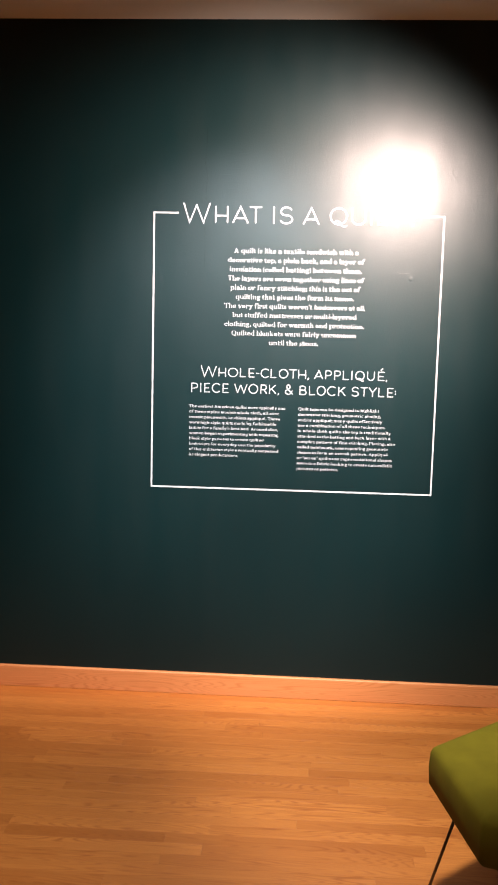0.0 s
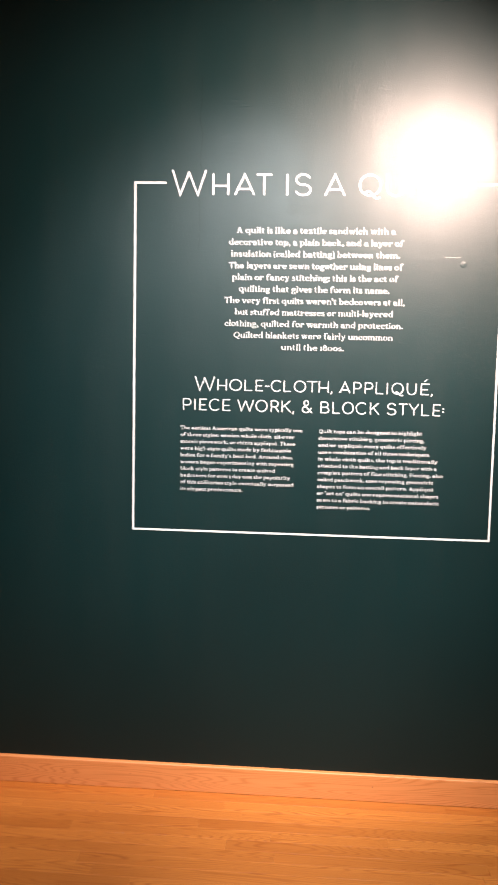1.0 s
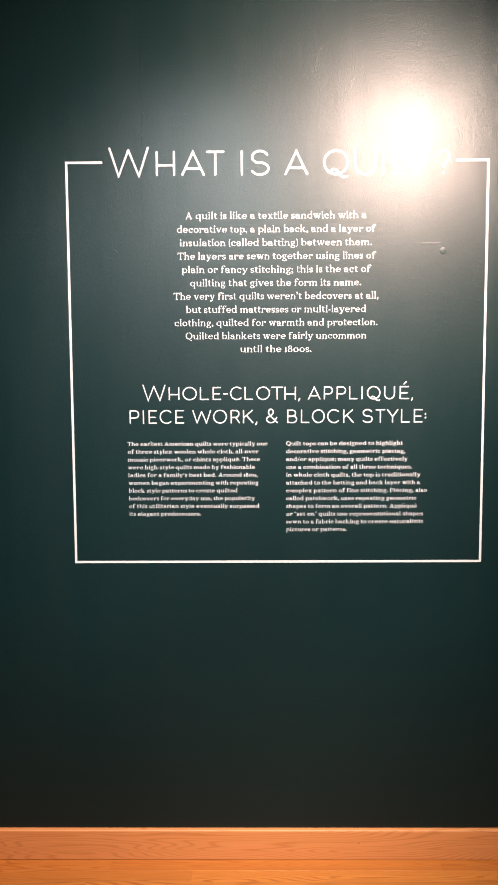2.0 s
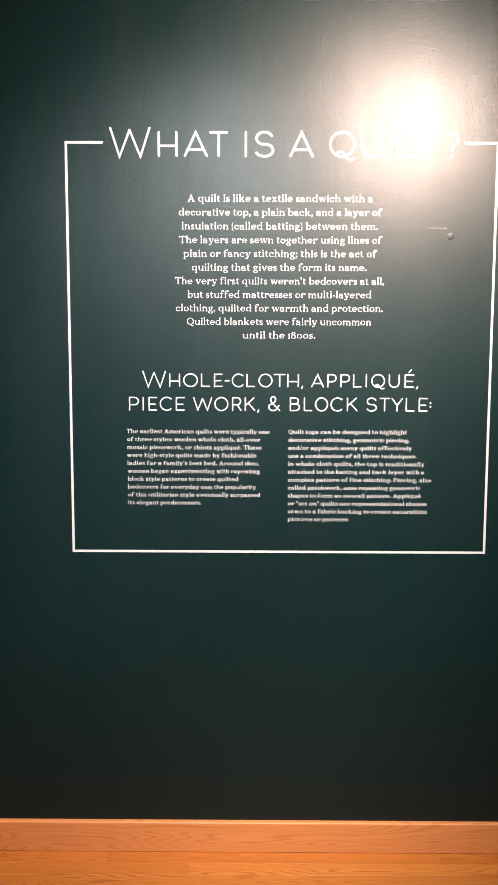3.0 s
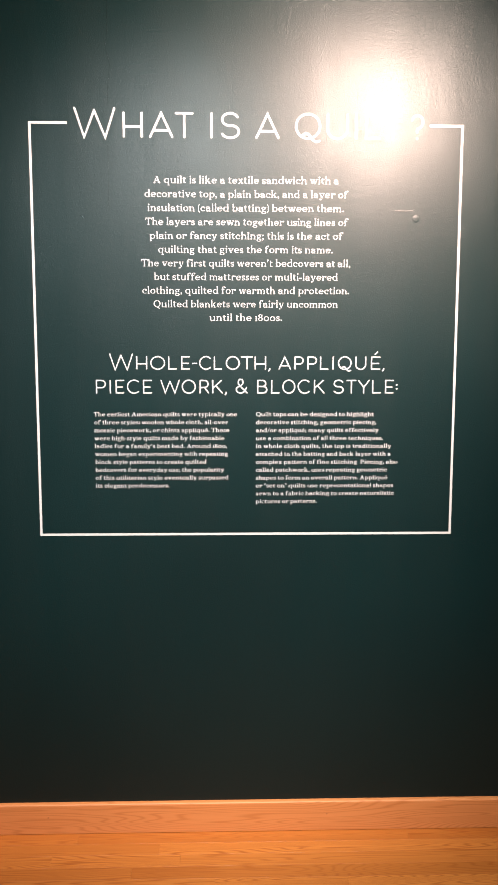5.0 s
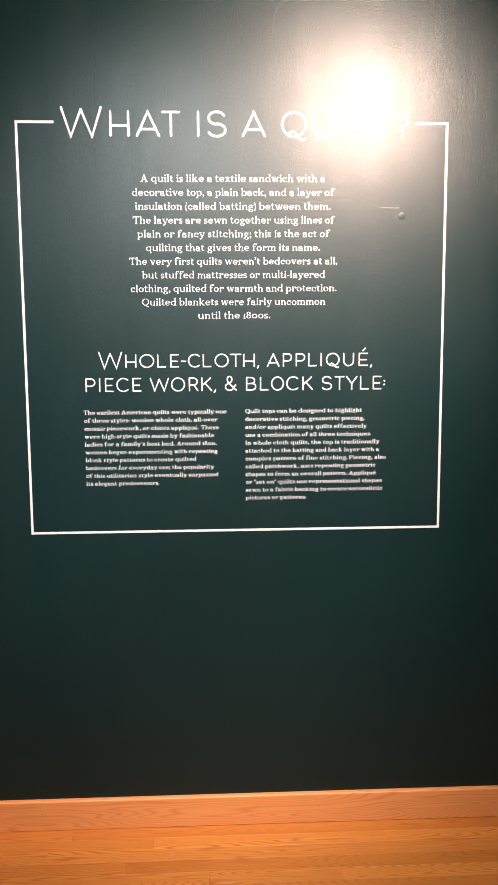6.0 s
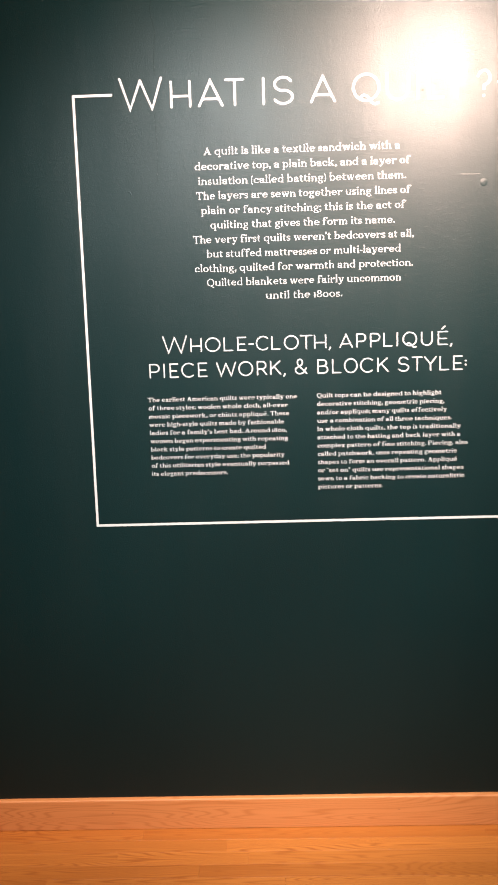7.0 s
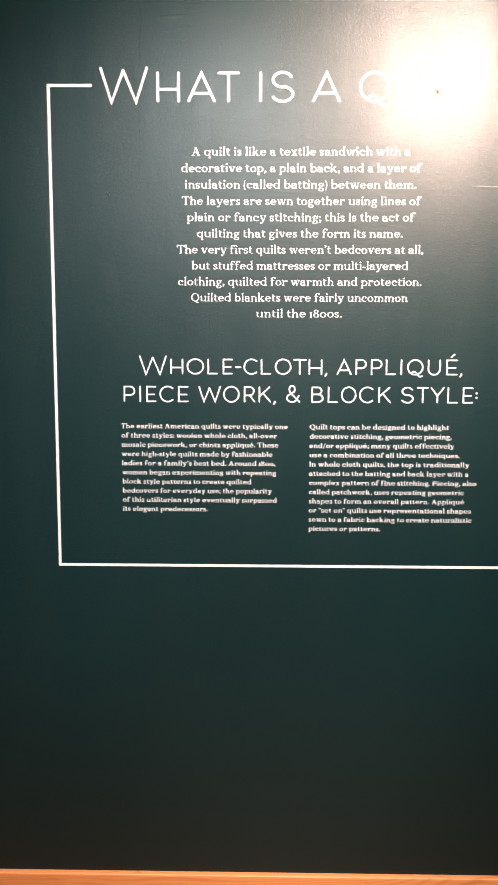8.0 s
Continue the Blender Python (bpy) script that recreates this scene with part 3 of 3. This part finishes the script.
def ridge(points, width, height, apex=-0.7):
    bm = bmesh.new()
    rows = []
    for i, p in enumerate(points):
        a, b = Vector(points[max(i - 1, 0)]), Vector(points[min(i + 1, len(points) - 1)])
        n = Vector((a.y - b.y, b.x - a.x)).normalized() * width
        rows.append([bm.verts.new((p[0] + n.x * k, -d, p[1] + n.y * k)) for k, d in ((-1, 0.0), (apex, height), (1, 0.0))])
    for a, b in zip(rows, rows[1:]):
        for k in (0, 1):
            bm.faces.new((a[k], b[k], b[k + 1], a[k + 1]))
    return part("scratch", bm, PAINT, wall, "thin raised scratch in the paint")


def crack(points, width):
    bm = bmesh.new()
    ribbon(bm, points, width, 0.00015)
    return part("crack", bm, CRACK, wall, "hairline crack in the painted plaster")


ridge([(0.425, 1.8935), (0.450, 1.8925), (0.478, 1.8925)], 0.0016, 0.00030)
ridge([(0.110, 2.356), (0.113, 2.395), (0.120, 2.430), (0.135, 2.452), (0.171, 2.464)], 0.0018, 0.00015, 0.7)
ridge([(0.205, 2.312), (0.226, 2.362), (0.266, 2.412)], 0.0018, 0.00015, 0.7)
ridge([(-0.172, 2.384), (-0.168, 2.380), (-0.155, 2.379)], 0.0024, 0.00018, 0.7)
crack([(-0.389, 2.470), (-0.390, 2.372), (-0.396, 2.335), (-0.384, 2.285), (-0.391, 2.215), (-0.390, 2.175)], 0.0011)
crack([(-0.394, 2.075), (-0.391, 1.990), (-0.394, 1.900)], 0.0008)
ridge([(0.690, 2.570), (0.712, 2.562), (0.735, 2.545)], 0.0030, 0.00010)

for x, z, tilt in ((0.446, 1.743, -0.002), (0.495, 1.665, 0.001), (0.357, 1.630, -0.001), (0.245, 2.205, 0.003)):
    ridge([(x - 0.006, z + tilt), (x, z), (x + 0.007, z - tilt)], 0.0018, 0.00012)

# Trowel ripples and small nicks under the paint.
ripples = random.Random(5)
for x, z in ((-0.267, 2.378), (-0.246, 2.370), (-0.268, 2.342), (-0.272, 2.311), (-0.308, 2.285), (-0.278, 2.259), (-0.292, 2.228), (-0.290, 2.395)):
    h = ripples.uniform(0.018, 0.034)
    ridge([(x - h, z + ripples.uniform(-0.004, 0.002)), (x, z), (x + h, z + ripples.uniform(-0.002, 0.004))], 0.0045, 0.00017, 0.5)
ridge([(-0.474, 1.877), (-0.470, 1.873), (-0.468, 1.868)], 0.0016, 0.00060, 0.75)


# ---------------------------------------------------------------- hexagonal stool
def hexagon(side, turn, corner=0.012, steps=6):
    """A six-sided outline with rounded corners, round the origin."""
    out = []
    inner = side - corner * 2 / math.sqrt(3)
    for i in range(6):
        a = turn + 60 * i
        cx, cy = inner * math.cos(radians(a)), inner * math.sin(radians(a))
        for k in range(steps + 1):
            b = a - 30 + 60 * k / steps
            out.append((cx + corner * math.cos(radians(b)), cy + corner * math.sin(radians(b))))
    return out


def cushion(side, turn, z0, z1):
    bm = bmesh.new()
    rings = []
    for shrink, z in ((0.030, z0), (0.010, z0 + 0.004), (0.0, z0 + 0.016), (-0.003, (z0 + z1) / 2), (0.0, z1 - 0.026), (0.006, z1 - 0.012), (0.018, z1 - 0.003),
                      (0.040, z1), (0.12, z1 + 0.003), (0.22, z1 + 0.005)):
        rings.append([bm.verts.new((x, y, z)) for x, y in hexagon(side - shrink, turn)])
    n = len(rings[0])
    for a, b in zip(rings, rings[1:]):
        for i in range(n):
            bm.faces.new((a[i], a[(i + 1) % n], b[(i + 1) % n], b[i]))
    bm.faces.new(rings[0])
    bm.faces.new(rings[-1])
    return bm


def rod(a, b, radius, sides=10):
    a, b = Vector(a), Vector(b)
    d = (b - a).normalized()
    u = d.orthogonal().normalized()
    v = d.cross(u)
    bm = bmesh.new()
    ends = [[bm.verts.new(p + radius * (math.cos(t) * u + math.sin(t) * v)) for t in [2 * math.pi * i / sides for i in range(sides)]] for p in (a, b)]
    for i in range(sides):
        bm.faces.new((ends[0][i], ends[0][(i + 1) % sides], ends[1][(i + 1) % sides], ends[1][i]))
    bm.faces.new(ends[0])
    bm.faces.new(ends[1])
    return bm


stool = empty("stool", 0.777, -1.485, 0, "hexagonal stool in olive green wool felt on thin metal legs", "stool")
TURN = 160.0
part("seat", cushion(0.375, TURN, 0.340, 0.472), FELT, stool, "padded olive green felt seat with rounded edges", True)
under = bmesh.new()
loops = [[under.verts.new((x, y, z)) for x, y in hexagon(0.30, TURN)] for z in (0.328, 0.340)]
for i in range(len(loops[0])):
    j = (i + 1) % len(loops[0])
    under.faces.new((loops[0][i], loops[0][j], loops[1][j], loops[1][i]))
under.faces.new(loops[0])
under.faces.new(loops[1])
part("base_plate", under, STEEL, stool, "dark flat plate under the seat")
for i in range(3):
    a = radians(TURN + 3 + 120 * i)
    leg = part("leg", rod((0.279 * math.cos(a), 0.279 * math.sin(a), 0.330), (0.368 * math.cos(a), 0.368 * math.sin(a), 0.006), 0.0043), STEEL, stool, "thin splayed dark metal rod leg", True)
    foot = rod((0.368 * math.cos(a), 0.368 * math.sin(a), 0.0), (0.368 * math.cos(a), 0.368 * math.sin(a), 0.008), 0.009)
    part("foot", foot, STEEL, leg, "small dark foot pad")


# ---------------------------------------------------------------- strip floor
floor = structure("floor", block(X0, X1, Y0, 0, -0.05, -0.0195), SUBFLOOR, "honey-toned oak strip floor with a satin finish", "floor")
STRIP, GAP = 0.0572, 0.0003
LENGTHS = (0.38, 0.52, 0.66, 0.83, 1.02, 1.24)


def plank(length):
    """A strip with eased upper edges, round its middle, its top at 0."""
    x, y, c = length / 2 - GAP / 2, STRIP / 2 - GAP / 2, 0.00015
    verts = [(-x, -y, -0.019), (x, -y, -0.019), (x, y, -0.019), (-x, y, -0.019), (-x, -y, -c), (x, -y, -c), (x, y, -c), (-x, y, -c),
             (-x + c, -y + c, 0), (x - c, -y + c, 0), (x - c, y - c, 0), (-x + c, y - c, 0)]
    faces = [(3, 2, 1, 0), (8, 9, 10, 11)]
    for k in (0, 4):
        faces += [(k + i, k + (i + 1) % 4, k + 4 + (i + 1) % 4, k + 4 + i) for i in range(4)]
    return verts, faces


plank_meshes = []
for length in LENGTHS:
    me = bpy.data.meshes.new("plank")
    verts, faces = plank(length)
    me.from_pydata(verts, [], faces)
    me.materials.append(FLOOR_OAK)
    plank_meshes.append(me)

rng = random.Random(11)
rest_verts, rest_faces = [], []
for row in range(int(-Y0 / STRIP)):
    y = -0.012 - STRIP * (row + 0.5)
    x = X0 - rng.uniform(0, 0.9)
    while x < X1:
        k = rng.randrange(len(LENGTHS))
        a, b = x, x + LENGTHS[k]
        x = b
        if b > X1 + 0.1 or a < X0 - 0.1:
            a, b = max(a, X0), min(b, X1)
            if b - a < 0.02:
                continue
        lift = rng.uniform(-0.00006, 0.0)
        if row < 32 and b > -1.7 and a > X0 + 0.1 and a < 1.5 and abs(b - a - LENGTHS[k]) < 1e-6:
            ob = new("plank", plank_meshes[k])
            ob.location = ((a + b) / 2, y, lift)
            ob.parent = floor
        else:
            verts, faces = plank(b - a)
            n = len(rest_verts)
            rest_verts += [((a + b) / 2 + p[0], y + p[1], lift + p[2]) for p in verts]
            rest_faces += [tuple(n + i for i in f) for f in faces]
me = bpy.data.meshes.new("far_planks")
me.from_pydata(rest_verts, [], rest_faces)
me.materials.append(FLOOR_REST)
rest = tagged(new("far_planks", me), kind="stuff")
rest.parent = floor
